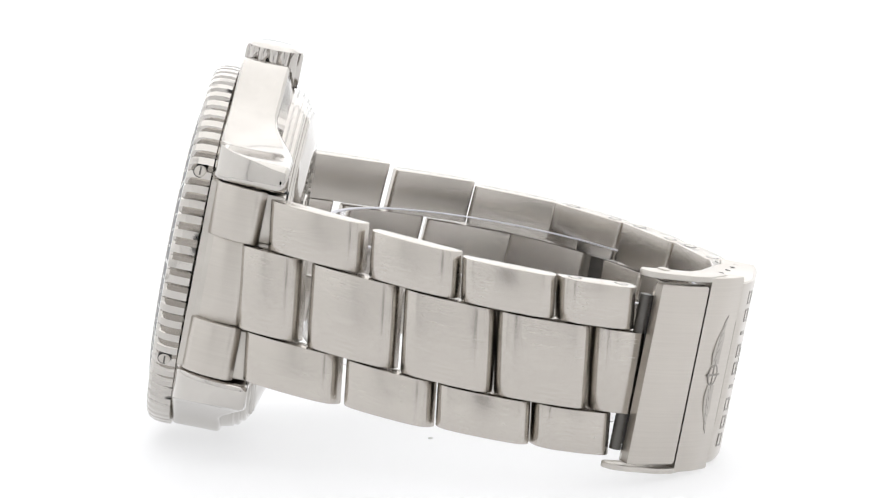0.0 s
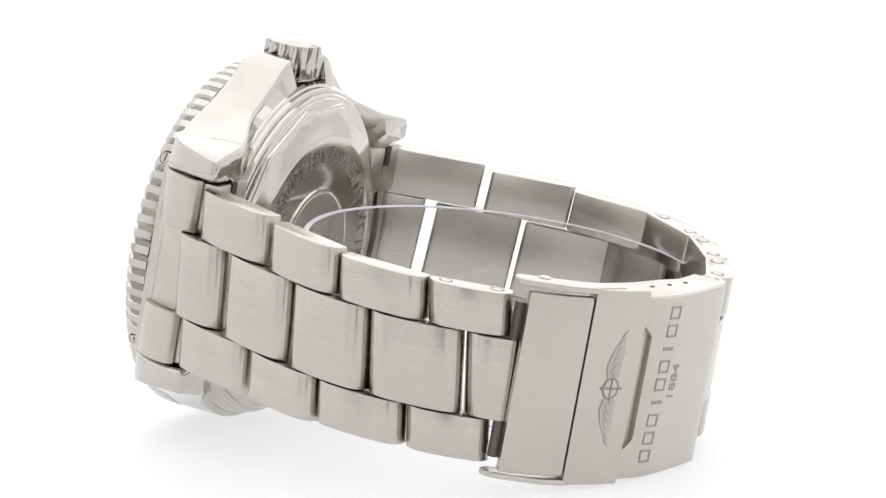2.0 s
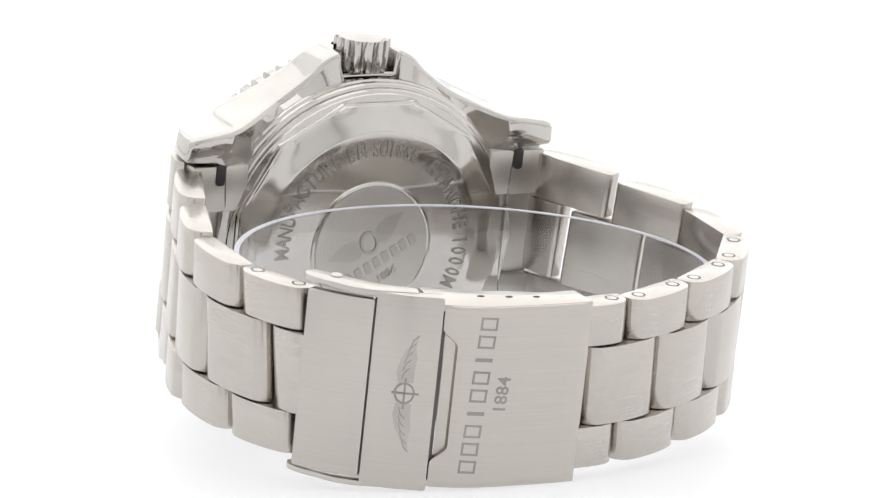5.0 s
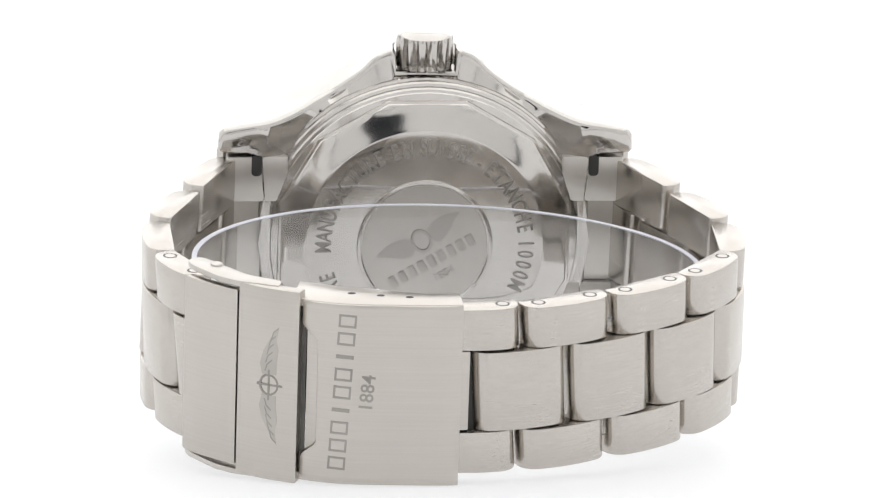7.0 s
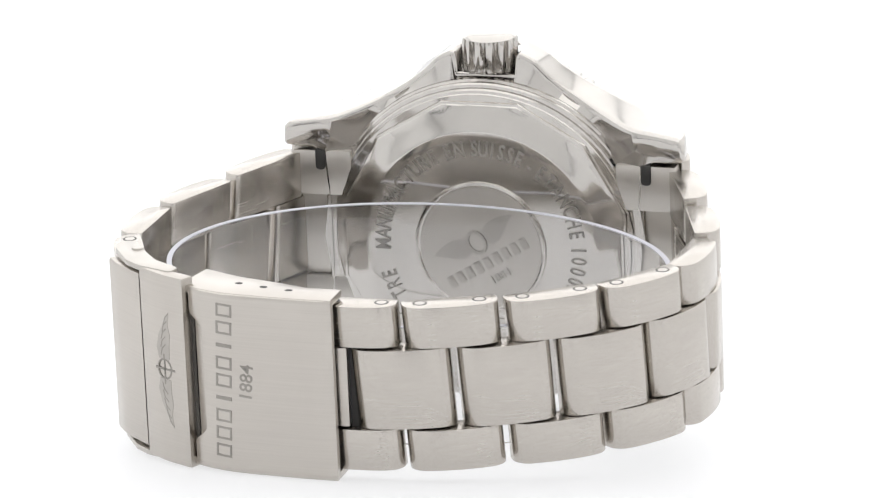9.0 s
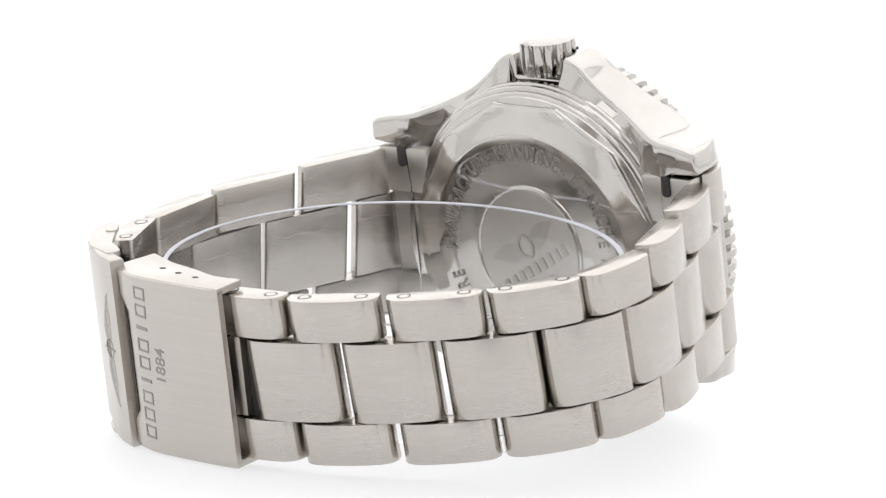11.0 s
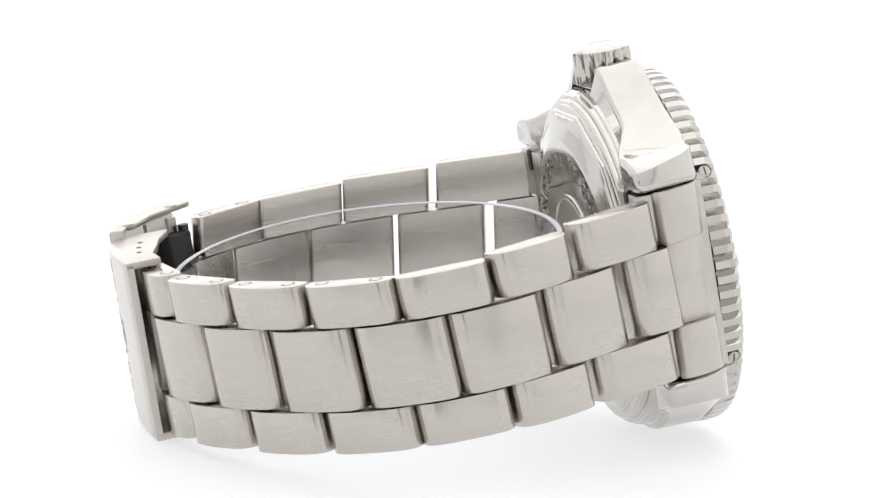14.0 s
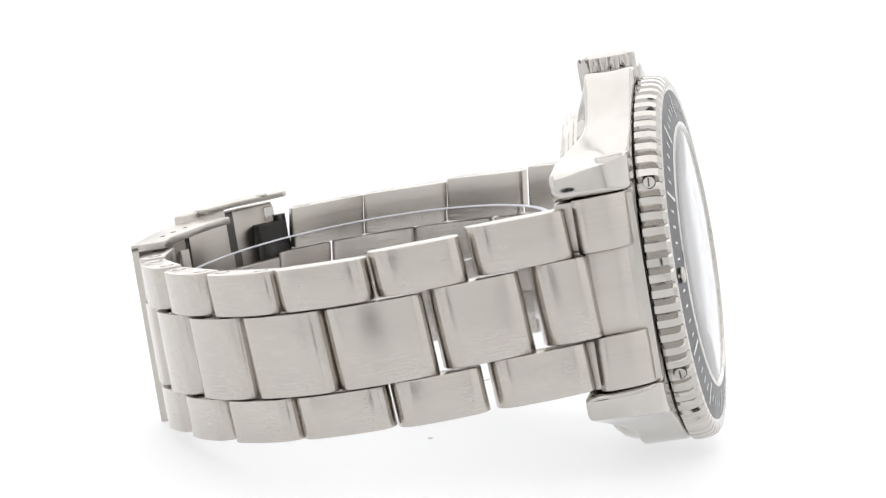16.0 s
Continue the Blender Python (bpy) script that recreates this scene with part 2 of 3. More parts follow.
def back_cover():
    n = 72

    def twelve(i, r, k):
        if k in (10, 11, 12, 13):
            a = (i / n * 12 + 0.5) % 1.0 - 0.5
            return r * math.cos(math.pi / 12) / math.cos(a * 2 * math.pi / 12) * 1.004
        return r
    prof = [(21.3, 21.2), (21.2, 20.6), (20.95, 20.4), (20.9, 19.95), (20.7, 19.75), (20.35, 19.7), (20.3, 19.3), (20.1, 19.1), (19.75, 19.05), (19.65, 18.9), (19.35, 18.8), (19.25, 18.55), (18.95, 18.5), (18.8, 18.35),
            (17.9, 18.2), (17.3, 18.02), (16.7, 17.83), (16.1, 17.63), (15.6, 17.45), (15.3, 17.35), (15.1, 17.3), (12.0, 17.3), (9.0, 17.35), (8.7, 17.35), (8.6, 17.15), (8.3, 17.08), (8.1, 17.2), (0.05, 17.15)]
    ob = part("caseback", lathe(prof, n, "y", shape=twelve), POLISHED, watch, "polished engraved steel back with twelve facets", 24)
    # the writing runs clockwise round the rim
    bm = bmesh.new()

    def arc(text, a0, step, r, size):
        for i, c in enumerate(text):
            a = radians(a0 - i * step)
            m = Matrix.Translation((r * math.cos(a), 17.3, r * math.sin(a))) @ Matrix.Rotation(a - math.pi / 2, 4, "Y").inverted() @ OY
            if c != " ":
                letters(c, size, 0.14, bm, m @ Matrix.Diagonal((0.68, 1, 1, 1)))
    arc("MANUFACTURE", 180.5, 6.3, 12.9, 2.9)
    arc("EN", 108.0, 7.0, 12.9, 2.9)
    arc("SUISSE", 92.0, 5.2, 12.9, 2.9)
    arc("-", 58.5, 6.0, 12.9, 2.9)
    arc("ETANCHE", 51.5, 6.8, 12.9, 2.9)
    arc("1000M", 1.5, 6.3, 12.9, 2.9)
    arc("TRE", 211.0, 6.3, 12.9, 2.9)
    part("rim_writing", bm, ENGRAVED, ob, "engraved capitals round the rim")
    # medallion: plain shapes for the emblem, tilted as the back is screwed in
    tilt = Matrix.Rotation(radians(-30), 4, "Y")
    bm = bmesh.new()
    for k in range(9):
        poly = rounded([(-6.2 + k * 1.4, -2.9), (-5.25 + k * 1.4, -2.9), (-5.25 + k * 1.4, -1.3), (-6.2 + k * 1.4, -1.3)], 0.2, 2)
        prism(poly, -0.05, 0.14, 0.06, bm)
    for s in (-1, 1):
        wing = [(s * x, z) for x, z in spline([(1.3, 1.9), (2.6, 2.5), (4.2, 2.5), (6.0, 1.9), (4.9, 1.2), (3.6, 0.2), (2.2, -0.3), (1.3, 0.1)], 4)]
        flat(bm, wing, -0.05, 0.07)
    loft(bm, [[(r * math.cos(a), 0.9 + r * 1.3 * math.sin(a), h) for a in [2 * math.pi * k / 20 for k in range(20)]] for r, h in ((1.3, -0.05), (1.25, 0.28), (0.95, 0.28), (0.9, -0.05))], caps=False)
    bm.transform(Matrix.Translation((0, 17.15, 0)) @ tilt @ OY)
    part("medallion_emblem", bm, ETCHED, ob, "raised winged emblem with lettering bars")
    bm = bmesh.new()
    letters("1884", 1.5, 0.22, bm, Matrix.Translation((0, 17.15, 0)) @ tilt @ OY @ Matrix.Translation((0.4, -4.4, 0)))
    part("medallion_number", bm, ETCHED, ob)
    bm = lathe([(8.05, 17.19), (8.0, 17.12), (0.05, 17.1)], 48, "y")
    part("medallion", bm, SATIN, ob, "matt steel medallion")
    return ob


def bezel():
    teeth, per = 75, 8
    depth = [0.0, 0.0, 0.0, 0.0, 0.0, 0.5, 0.85, 0.5]
    share_of_cut = [0, 1, 1, 1, 1, 0.9, 0.6, 0.2, 0, 0]

    def cut(i, r, k):
        g = depth[i % per]
        return r - g * 0.85 * share_of_cut[k]
    prof = [(20.6, 28.0), (21.8, 28.0), (22.4, 28.2), (22.45, 29.0), (22.35, 30.1), (22.05, 30.8), (21.5, 31.2), (20.8, 31.3), (20.4, 31.2), (20.0, 31.1)]
    ob = part("bezel", lathe(prof, teeth * per, "y", shape=cut, caps=False), POLISHED, watch, "polished coin-edge rotating bezel", 18)
    part("bezel_gap", lathe([(20.2, 27.2), (21.2, 27.25), (21.2, 27.98), (20.2, 28.0)], 96, "y", caps=False), GROOVE, ob)
    part("bezel_insert", lathe([(20.4, 31.0), (20.35, 31.22), (16.5, 31.85), (16.2, 31.6)], 96, "y", caps=False), INSERT, ob, "dark grey bezel scale")
    part("crystal_rim", lathe([(16.45, 31.6), (16.4, 31.92), (15.9, 32.0), (15.7, 31.7)], 96, "y", caps=False), POLISHED, ob)
    slope = math.atan2(0.63, 3.85)
    tick = bmesh.new()
    prism(rounded([(-0.2, -1.4), (0.2, -1.4), (0.2, 1.4), (-0.2, 1.4)], 0.08, 1), 0, 0.06, 0.02, tick)
    dot = bmesh.new()
    prism(rounded([(-0.14, -0.45), (0.14, -0.45), (0.14, 0.45), (-0.14, 0.45)], 0.05, 1), 0, 0.06, 0.02, dot)
    first = {}
    for k in range(60):
        a = radians(6 * k)
        m = Matrix.Rotation(-a, 4, "Y") @ Matrix.Translation((18.4 * MM, 31.55 * MM, 0)) @ Matrix.Rotation(-slope, 4, "Z") @ Matrix.Rotation(radians(-90), 4, "X") @ Matrix.Rotation(radians(90), 4, "Z")
        kind = "tick" if k % 5 == 0 else "minute_mark"
        if kind not in first:
            first[kind] = part(kind, tick if kind == "tick" else dot, MARK, ob, m=m).data
        else:
            share(kind, first[kind], ob, m)
    # four small screws in the coin edge, at the pairs of riders
    for sx in (-1, 1):
        for sz in (-1, 1):
            a = math.atan2(sz * 11.3, sx * 18.7)
            m = Matrix.Translation((22.1 * math.cos(a), 29.6, 22.1 * math.sin(a))) @ Matrix.Rotation(-a, 4, "Y") @ Matrix.Rotation(radians(90), 4, "Y")
            bm = disc(0.75, -0.6, 0.42, m, 20, 0.12)
            s = part("bezel_screw", bm, SATIN, ob)
            part("screw_seat", disc(0.84, -0.6, 0.3, m, 20), HOLE_SHADE, s)
            bm = bmesh.new()
            bmesh.ops.create_cube(bm, size=1, matrix=m @ Matrix.Translation((0, 0, 0.4)) @ Matrix.Diagonal((1.1, 0.2, 0.12, 1)))
            part("screw_slot", bm, GROOVE, s)
    # pearl at twelve
    m = Matrix.Translation((18.6, 31.5, 0.0)) @ Matrix.Rotation(radians(-90), 4, "X")
    part("pearl", disc(1.0, 0, 0.5, m, 24, 0.2), SATIN, ob, "steel ring with lume pearl")
    part("crystal", lathe([(15.7, 31.3), (15.7, 31.75), (15.3, 31.86), (10, 31.92), (5, 31.95), (0.05, 31.96), (0.05, 31.2), (15.5, 30.9)], 96, "y"), CRYSTAL, watch, "domed clear sapphire crystal", 30)
    dial = part("dial", lathe([(15.9, 30.3), (15.9, 30.0), (0.05, 30.0), (0.05, 30.3)], 72, "y"), DIAL, watch, "pale silver-white dial")
    marker = None
    for k in range(12):
        a = radians(30 * k)
        m = Matrix.Rotation(-a, 4, "Y") @ Matrix.Translation((12.6 * MM, 30.3 * MM, 0)) @ Matrix.Rotation(radians(-90), 4, "X")
        if marker is None:
            bm = prism(rounded([(-1.5, -0.45), (1.5, -0.45), (1.5, 0.45), (-1.5, 0.45)], 0.1, 2), 0, 0.3, 0.05)
            marker = part("hour_marker", bm, POLISHED, dial, m=m).data
        else:
            share("hour_marker", marker, dial, m)


def crown():
    n, per = 14, 8
    g = [0, 0, 0.06, 0.28, 0.45, 0.45, 0.28, 0.06]

    def cut(i, r, k):
        return r - (g[i % per] if 1 <= k <= 4 else 0.0)
    prof = [(3.1, 21.6), (3.5, 21.7), (3.6, 21.95), (3.62, 23.2), (3.62, 25.3), (3.45, 25.85), (3.0, 26.2), (2.2, 26.42), (0.05, 26.5)]
    ob = part("crown", lathe(prof, n * per, "z", (0, 24.4, 0), cut), POLISHED, watch, "fluted polished screw-down crown", 30)
    part("crown_tube", lathe([(2.3, 19.0), (2.3, 21.0)], 32, "z", (0, 24.4, 0)), GROOVE, ob)


def link_plan(length, thick, bulge):
    """Plan of one link: x along the strap, y outwards, outer ends well rounded."""
    h = length / 2
    edge = min(0.5, 1.9 / h)
    outer = []
    for k in range(-16, 17):
        u = math.sin(math.pi / 2 * k / 16)
        fall = max(0.0, (abs(u) - 1 + edge) / edge)
        outer.append((h * u, bulge * (1.0 - u * u) - 1.5 * (1.0 - math.sqrt(max(0.0, 1.0 - fall ** 2.2)))))
    side = outer[0][1]
    low = rounded([(h, side - 0.1), (h, -thick), (-h, -thick), (-h, side - 0.1)], [0, 1.5, 1.5, 0], 6)
    return low + outer


def strand(joints, sign, skew, drop, pinned):
    """One side of the bracelet. Odd joints part the outer links, even ones the middle links."""
    n = len(joints)
    for i in range(0, n - 2):
        a, b = Vector(joints[i]), Vector(joints[i + 2])
        d = (b - a).normalized()
        out = Vector((d.y, -d.x)) if sign < 0 else Vector((-d.y, d.x))
        mid = (a + b) / 2
        # the first middle link is short; the last ones leave a hollow beside the clasp
        if i == 0:
            a = a + d * 3.3
        if i == 1:
            a = a - d * 0.6
        if i == 8 and sign < 0:
            b = a.lerp(b, 0.86)
        if i == 12:
            b = b + d * 0.6
        if i == 14:
            continue
        mid = (a + b) / 2
        length = (b - a).length - 1.1
        ex, ey = (d, out)
        ez = ex.to_3d().cross(ey.to_3d())
        m = Matrix.Translation(Vector((mid.x, mid.y, drop * min(1.0, i / 4.0) * min(1.0, max(0.0, (14 - i) / 6.0)))) * MM) @ Matrix((ex.to_3d(), ey.to_3d(), ez)).transposed().to_4x4()
        flip = ez.z
        lean = Matrix.Shear("XY", 4, (skew * flip, 0.0))
        if i % 2 == 0:
            bm = prism(link_plan(length, 2.9, 0.75), -4.9, 4.9, 0.14)
            bm.transform(lean)
            part("middle_link", bm, BRUSHED, watch, m=m)
        else:
            w = 11.1 - 0.95 * min(1.0, i / 5.0)
            for up in (1, -1):
                z0, z1 = sorted((up * flip * 5.08, up * flip * w))
                bm = prism(link_plan(length, 2.9, 0.75), z0, z1, 0.14)
                lean = Matrix.Translation((-skew * up * (5.08 + w) / 2, 0, 0)) @ Matrix.Shear("XY", 4, (skew * flip, 0.0))
                bm.transform(lean)
                ob = part("outer_link", bm, BRUSHED, watch, m=m)
                if i in pinned and up > 0:
                    for e in (-1, 1):
                        q = lean @ Matrix.Translation((e * length * 0.31, -1.45, flip * w)) @ Matrix.Rotation(0 if flip > 0 else math.pi, 4, "X")
                        hole = part("pin_hole", disc(0.86, -0.3, 0.012, q), GROOVE, ob)
                        pin = part("pin", disc(0.62, -0.3, 0.03, q, 20, 0.02), SATIN, hole)


JOINTS_B = [(25.18, 26.04), (26.75, 20.64), (28.73, 15.09), (31.73, 9.08), (34.04, 3.98), (35.96, -2.20), (36.82, -8.60), (35.33, -14.35), (32.25, -19.78),
            (27.91, -24.14), (22.88, -27.95), (17.44, -31.06), (12.13, -33.73), (6.00, -35.93), (0.40, -36.90), (-4.60, -36.50), (-8.60, -35.30)]
JOINTS_A = [(-24.72, 26.13), (-26.52, 20.43), (-29.11, 14.45), (-31.89, 8.45), (-34.55, 2.85), (-36.58, -3.05),
            (-37.35, -9.05), (-36.59, -15.26), (-34.65, -20.98), (-32.05, -25.19), (-28.89, -29.25)]


def end_link(s):
    """The piece between two lugs, with a recessed middle and a slot for the spring bar."""
    face = spline([(s * 21.6, 27.5), (s * 23.7, 26.8), (s * 25.3, 25.0), (s * 26.1, 22.9), (s * 26.2, 21.7), (s * 25.5, 20.9)], 6)
    body = None
    for z0, z1, d in ((5.08, 11.52, 0.0), (-11.52, -5.08, 0.0), (-5.0, 5.0, 1.0)):
        path = [(x - s * d, y) for x, y in face]
        poly = band(path, 3.2, 1 if s < 0 else -1)
        ob = part("end_link" if d == 0 else "end_link_middle", prism(poly, z0, z1, 0.15), BRUSHED_UP, watch, "brushed steel end piece fitted between the lugs")
        body = body or ob
    part("end_link_core", prism([(s * 20.8, 19.6), (s * 24.3, 19.6), (s * 24.3, 24.6), (s * 22.6, 27.4), (s * 20.8, 27.4)], -5.3, 5.3, 0.2), SATIN, body)
    part("end_link_rim", prism([(s * 21.2, 26.3), (s * 23.0, 26.3), (s * 22.65, 27.88), (s * 21.2, 27.88)], -11.3, 11.3, 0.12), SATIN, body)
    for up in (1, -1):
        z0, z1 = sorted((up * 5.4, up * 11.3))
        blk = part("end_link_lug", prism(rounded([(s * 17.4, 18.9), (s * 25.2, 18.7), (s * 25.2, 22.0), (s * 17.4, 22.5)], 0.4, 3), z0, z1, 0.2), SATIN, body)
        slot = rounded([(s * 20.75, up * 11.4), (s * 20.75, up * 8.8), (s * 22.05, up * 8.8), (s * 22.05, up * 11.4)], [0, 0.6, 0.6, 0], 5)
        bm = prism(slot, 0, 0.6, 0.04)
        bm.transform(Matrix(((1, 0, 0, 0), (0, 0, 1, 18.62), (0, 1, 0, 0), (0, 0, 0, 1))))
        part("bar_slot", bm, HOLE_SHADE, blk)


PLATE = spline([(-21.3, -35.7), (-18.0, -37.2), (-14.5, -38.1), (-9.0, -38.55), (-4.5, -38.75), (-1.6, -38.75)], 6)


def on_plate(x, z, lean=0.0):
    """A pose on the clasp's outer face: x up the face, y against the strap's run, z outwards."""
    k = min(range(1, len(PLATE) - 1), key=lambda q: abs(PLATE[q][0] - x))
    d = (Vector(PLATE[k + 1]) - Vector(PLATE[k - 1])).normalized().to_3d()
    out = Vector((d.y, -d.x, 0))
    y = PLATE[k][1] + (x - PLATE[k][0]) * d.y / d.x
    up = (d * lean + Vector((0, 0, 1))).normalized()
    return Matrix.Translation((x, y, z)) @ Matrix((up, up.cross(out) * -1, out)).transposed().to_4x4()


def flat(bm, poly, h0, h1):
    loft(bm, [[(x, y, h) for x, y in poly] for h in (h0, h1)])


def clasp():
    """Folding clasp: long curved plate, raised middle panel, hinged cover with side ears."""
    def start(z):
        """Where the plate begins: its edge swings back round a hollow beside the panel."""
        u = min(1.0, max(0.0, (8.3 - z) / 2.2)) * min(1.0, max(0.0, (z + 8.3) / 2.2))
        return -20.05 + 1.75 * u * u * (3 - 2 * u)

    def height(x):
        for (xa, ya), (xb, yb) in zip(PLATE, PLATE[1:]):
            if xa <= x <= xb:
                return ya + (yb - ya) * (x - xa) / (xb - xa)
        return PLATE[-1][1]
    bm, rings = bmesh.new(), []
    levels = [(-10.9, 0.35), (-10.8, 0.1), (-10.55, 0.0)] + [(-10.2 + 0.34 * k, 0.0) for k in range(63)] + [(11.05, 0.1), (11.15, 0.35)]
    for z, cut in levels:
        xs = [start(z) + cut + (-1.6 - cut - start(z) - cut) * k / 24 for k in range(25)]
        outer = [(x, height(x) + cut + (0.25 if k in (0, 24) else 0.05 if k in (1, 23) else 0.0)) for k, x in enumerate(xs)]
        inner = [(x, height(x) + 1.1 - cut) for x in xs[::-1]]
        rings.append([(x, y, z) for x, y in outer + inner])
    loft(bm, rings)
    ob = part("clasp", bm, BRUSHED_UP, watch, "brushed steel folding clasp with engraved plate")
    deep = [(x + 0.2, y + 0.8) for x, y in PLATE if -20.1 < x < -17.5]
    part("plate_recess", prism(band(deep, 0.6, 1), -8.4, 8.0, 0.1), BRUSHED_UP, ob, "recess beside the panel")
    for up in (1, -1):
        z0, z1 = sorted((up * 10.3, up * 11.22))
        poly = [(x, y + 0.25) for x, y in PLATE] + [(-1.6, -34.2), (-6.0, -34.2), (-10.0, -32.9), (-15.0, -31.6), (-20.0, -29.4)]
        fl = part("clasp_flange", prism(poly, z0, z1, 0.15), BRUSHED_UP, ob)
        if up > 0:
            for k in range(4):
                x = -14.3 + 3.33 * k
                y = -34.1 - 0.95 * k + 0.1 * k * k
                part("adjustment_hole", disc(0.42, -0.2, 0.02, Matrix.Translation((x, y, 11.22)) @ Matrix.Diagonal((1.15, 0.8, 1, 1)), 18), HOLE_SHADE if k < 3 else SATIN, fl)
    # raised panel
    panel = spline([(-27.3, -32.7), (-24.3, -34.85), (-20.6, -36.65)], 5)
    pn = part("clasp_panel", prism(band(panel, 1.8, 1), -11.6, 12.2, 0.3), BRUSHED_UP, ob, "raised panel with winged emblem")
    # dark strip painting the shadow line between panel and plate
    part("panel_gap_shade", prism(band([(-20.95, -35.25), (-19.6, -35.75)], 0.4, 1), -11.0, 11.0, 0.05), GROOVE, pn)
    # cover
    cov = spline([(-33.25, -26.9), (-31.7, -28.9), (-29.5, -30.9), (-27.5, -32.5)], 4)
    cv = part("clasp_cover", prism(band(cov, 1.3, 1), -10.7, 11.2, 0.4), BRUSHED_UP, ob, "hinged brushed cover of the clasp")
    part("cover_gap", prism(band([(-28.2, -31.4), (-26.9, -32.2)], 1.0, 1), -10.5, 11.0, 0.05), GROOVE, cv)
    for up in (1, -1):
        z0, z1 = (11.62, 12.35) if up > 0 else (-11.75, -11.05)
        ear = [(-32.9, -25.2), (-32.4, -26.8), (-29.6, -31.0), (-27.6, -32.6), (-22.8, -34.6), (-22.3, -32.8), (-26.0, -30.4), (-28.8, -26.8), (-30.8, -24.0), (-32.2, -23.9)]
        er = part("cover_ear", prism(rounded(ear, 0.5, 3), z0, z1, 0.15), SATIN, cv)
        part("rivet", disc(0.75, -0.2, 0.18, Matrix.Translation((-29.6, -26.7, z1 if up > 0 else z0)) @ Matrix.Rotation(0 if up > 0 else math.pi, 4, "X"), 20, 0.1), SATIN, er)
        # lip that hooks inward beside the strap
        a, b = sorted((up * 5.0, up * 10.6))
        part("cover_lip", prism(band([(-32.3, -26.2), (-31.7, -27.35)], 0.6, 1), a, b, 0.15), POLISHED, cv)
    # emblem on the panel
    dx = Vector((3.9, -1.9, 0)).normalized()
    nrm = Vector((dx.y, -dx.x, 0))
    lay = Matrix.Translation((-23.85, -35.13, 0.3)) @ Matrix((Vector((0, 0, 1)), -dx, nrm)).transposed().to_4x4()
    for s in (-1, 1):
        bm = bmesh.new()
        flat(bm, [(s * x, y) for x, y in ((1.25, 0.85), (2.6, 1.15), (4.2, 0.75), (5.8, -0.1), (7.3, -1.15), (5.6, -0.85), (4.4, -1.15), (2.8, -0.95), (1.3, -0.95))], -0.1, 0.02)
        bm.transform(lay)
        wing = part("emblem_wing", bm, ETCHED, pn)
        for k in range(5):
            bm = bmesh.new()
            x = 1.7 + 1.0 * k
            flat(bm, [(s * (x + u), v - 0.13 * k * k * 0.35) for u, v in ((0, 0.55), (0.9, 0.3), (1.5, -0.35), (1.35, -0.4), (0.8, 0.18), (0, 0.42))], -0.1, 0.035)
            bm.transform(lay)
            part("feather", bm, ENGRAVED, wing)
    bm = bmesh.new()
    loft(bm, [[(r * 1.1 * math.cos(a), r * math.sin(a), h) for a in [2 * math.pi * k / 20 for k in range(20)]] for r, h in ((1.25, -0.1), (1.22, 0.02), (1.0, 0.02), (0.97, -0.1))], caps=False)
    bm.transform(lay)
    part("emblem_ring", bm, ENGRAVED, pn, "shallow etched ring between two wings")
    for pts in ([(-1.9, -0.12), (1.9, -0.12), (1.9, 0.12), (-1.9, 0.12)], [(-0.13, -1.7), (0.13, -1.7), (0.13, 1.5), (-0.13, 1.5)]):
        bm = bmesh.new()
        flat(bm, pts, -0.1, 0.03)
        bm.transform(lay)
        part("emblem_bar", bm, ENGRAVED, pn)
    # maker's line as bars, and the year
    for k in range(9):
        c = -8.5 + k * 2.2
        w = 0.45 if k in (3, 6) else 1.6
        bm = bmesh.new()
        outer = [(-w / 2, -1.05), (w / 2, -1.05), (w / 2, 1.05), (-w / 2, 1.05)]
        if w > 1:
            inn = inset(outer, 0.26)
            loft(bm, [[(x, y, h) for x, y in r] for r, h in ((outer, -0.1), (outer, 0.025), (inn, 0.025), (inn, -0.1))], caps=False)
        else:
            flat(bm, outer, -0.1, 0.025)
        bm.transform(on_plate(-15.5 + 0.05 * c, c, 0.05))
        part("plate_bar", bm, ENGRAVED, ob)
    bm = bmesh.new()
    letters("1884", 2.3, 0.03, bm, on_plate(-12.5, 0.3, 0.08))
    part("plate_number", bm, ENGRAVED, ob)
    # folded blades under the plate, and the plate's hinge
    blade = spline([(-31.0, -23.4), (-28.5, -27.0), (-22.0, -31.6), (-13.0, -33.6), (-3.0, -34.6), (3.0, -33.8)], 5)
    part("clasp_blade", prism(band(blade, 1.0, 1), -4.2, 4.2, 0.2), BRUSHED_UP, ob, "brushed inner folding blade")
    # dark strip added under the plate's end, in place of the hollow's shade
    part("clasp_hollow_shade", prism(band([(-7.0, -35.2), (-2.0, -35.9), (1.2, -35.6)], 0.6, 1), -5.2, 5.2, 0.1), HOLE_SHADE, ob)
    part("plate_hinge", prism(band([(-2.1, -37.0), (-0.45, -36.85)], 1.0, 1), -4.9, 4.9, 0.15), BRUSHED_UP, ob)
    # added near-black block: paints the shade in the hollow behind the cover
    part("clasp_shade_block", prism(rounded([(-32.0, -25.6), (-30.6, -24.4), (-28.6, -27.6), (-30.4, -29.0)], 0.4, 3), -8.6, 8.6, 0.2), HOLE_SHADE, ob, "dark backing added for the shade in the clasp's hollow")
    m = Matrix.Translation((-31.6, -25.2, 0))
    part("spring_bar", disc(0.7, -9.4, 9.4, m, 16), GROOVE, ob)


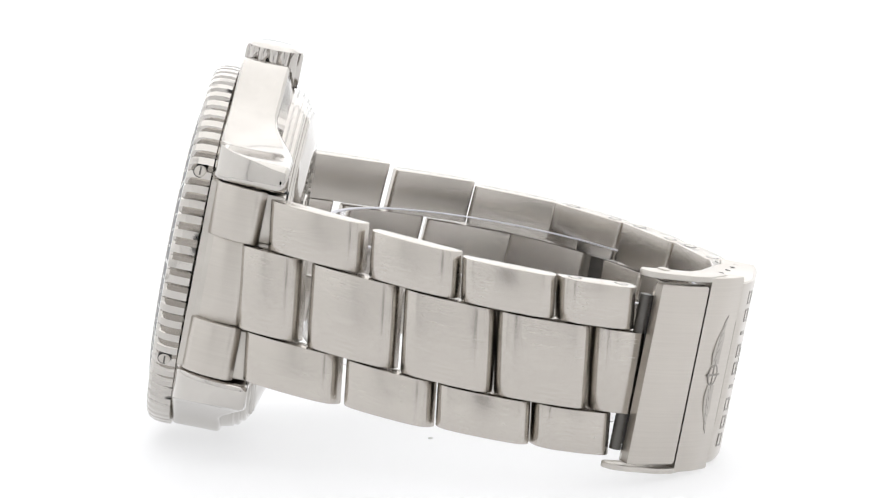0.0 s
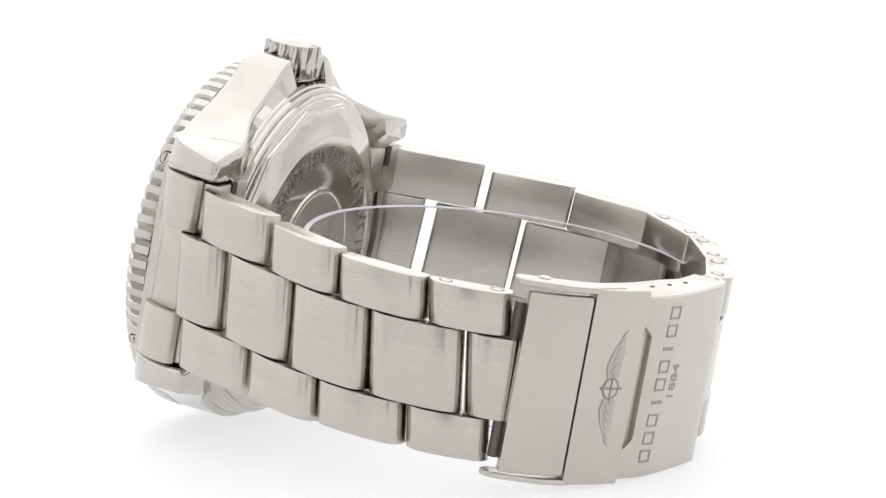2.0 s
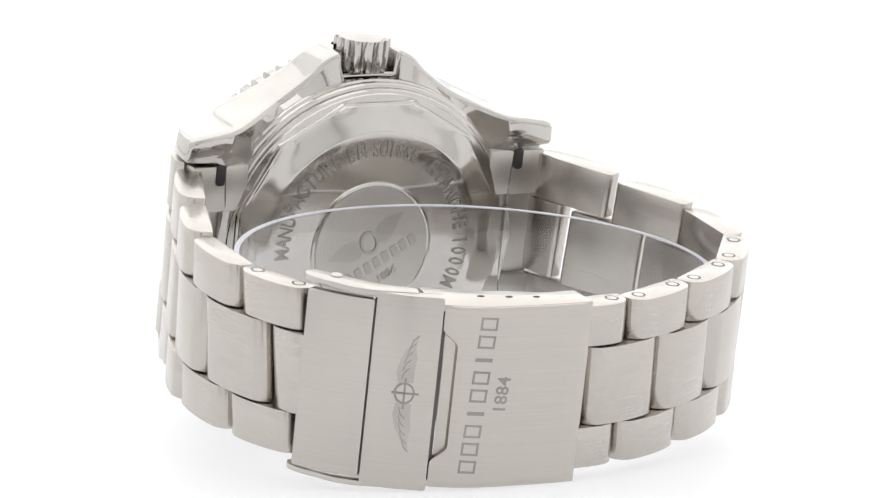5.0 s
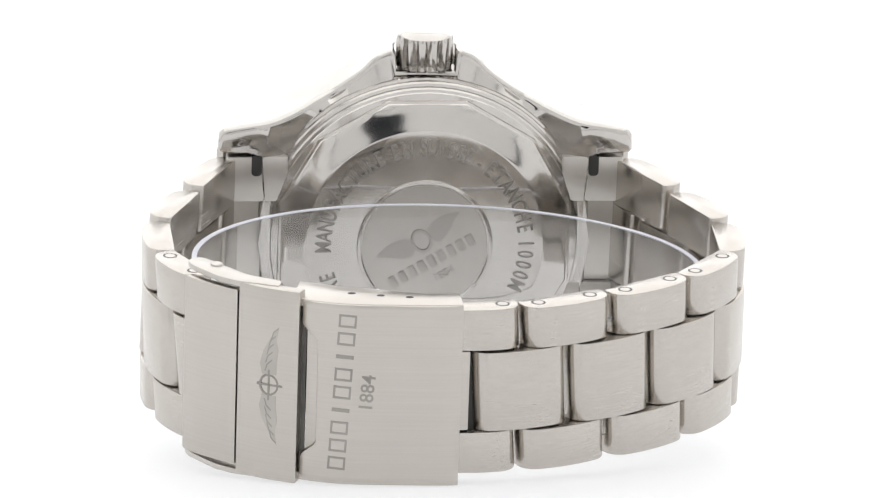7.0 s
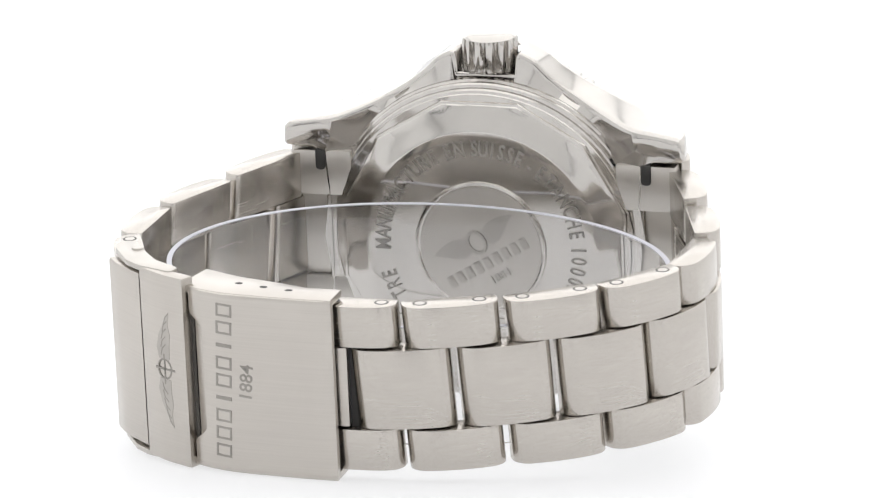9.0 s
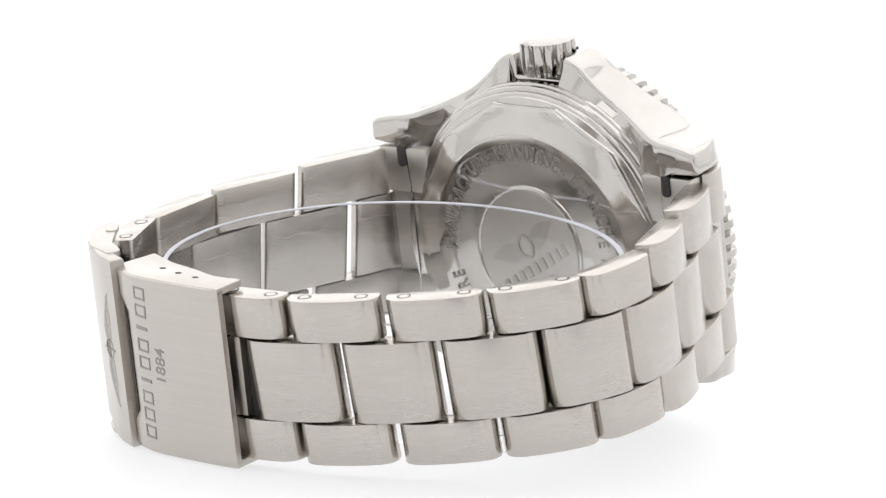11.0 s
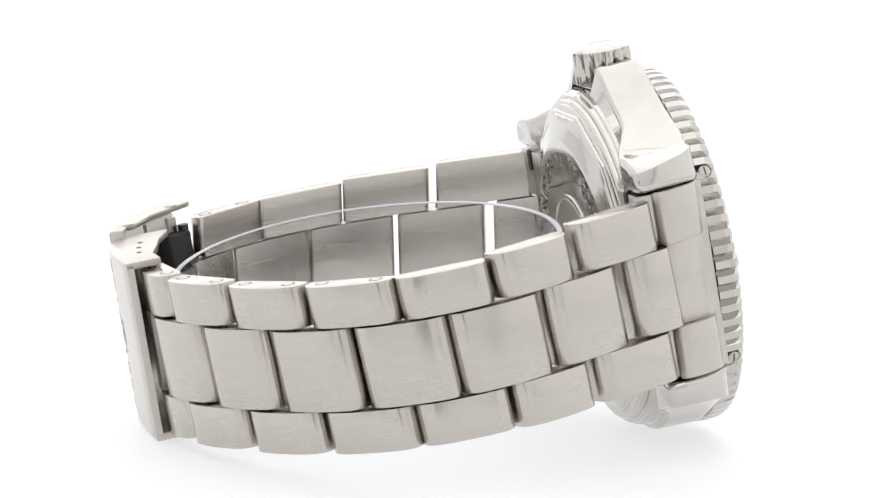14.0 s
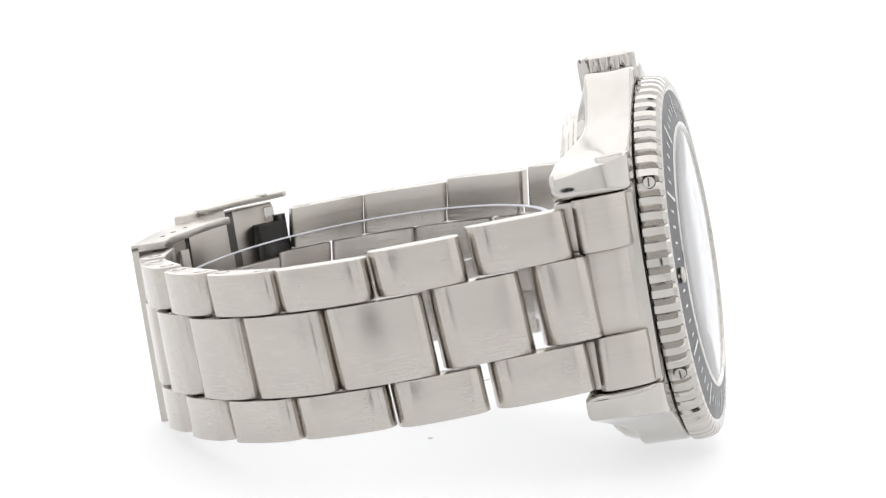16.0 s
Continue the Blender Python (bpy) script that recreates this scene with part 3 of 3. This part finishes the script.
def display_band():
    """Clear plastic strip that holds the bracelet open."""
    n, pts = 96, []
    for k in range(n):
        a = 2 * math.pi * k / n
        pts.append((31.3 * math.cos(a), -9.3 + 23.8 * math.sin(a)))
    bm = bmesh.new()
    inner = [(x * 0.98, -9.3 + (y + 9.3) * 0.974) for x, y in pts]
    loft(bm, [[(x, y, z) for x, y in p] for p, z in ((pts, -7.9), (pts, 6.6), (inner, 6.6), (inner, -7.9), (pts, -7.9))], caps=False)
    bmesh.ops.remove_doubles(bm, verts=bm.verts, dist=0.001)
    sag = Matrix(((1, 0, 0, 0), (0, 1, 0, 0), (-0.02, 0, 1, -0.2), (0, 0, 0, 1)))
    bm.transform(sag)
    ob = part("display_band", bm, PLASTIC, None, angle=40)
    ob.visible_shadow = False
    rim = bmesh.new()
    loft(rim, [[(x, y, z) for x, y in p] for p, z in ((pts, 6.6), (pts, 6.72), (inner, 6.72), (inner, 6.6))], caps=False)
    rim.transform(sag)
    part("cut_edge", rim, FROSTED, ob, "frosted cut edge of the strip")
    return tagged(ob, "clear plastic strip curled inside the bracelet", "display band")


def dust_speck():
    """A crumb on the table under the turning point."""
    bm = bmesh.new()
    bmesh.ops.create_icosphere(bm, subdivisions=2, radius=1.0)
    for v in bm.verts:
        v.co *= 1.0 + 0.25 * noise.noise(v.co * 2.3)
    bm.transform(Matrix.Translation((-0.7, -2.6, 0.1)) @ Matrix.Diagonal((0.35, 0.4, 0.14, 1)))
    tagged(part("dust_speck", bm, MARK, None), "tiny pale dust crumb lying on the table", "dust")


tent()
case()
back_cover()
bezel()
crown()
end_link(1)
end_link(-1)
strand(JOINTS_B, 1, 0.06, -0.6, (7, 9, 11, 13))
strand(JOINTS_A, -1, -0.14, -0.1, (7,))
clasp()
strip = display_band()
dust_speck()


def turned(t):
    """The watch's pose on the table at t seconds: it leans on case and clasp and turns evenly."""
    return pose(0, 0, 0.0233, 0, 0, -5.17 - 11.654 * (t - 8)) @ pose(0, 0, 0, 10.4) @ pose(0.00025, 0, -0.0053)


def motions():
    rows = [(0.5 * k, turned(0.5 * k)) for k in range(33)]
    walk(watch, rows)
    walk(strip, rows)


motions()
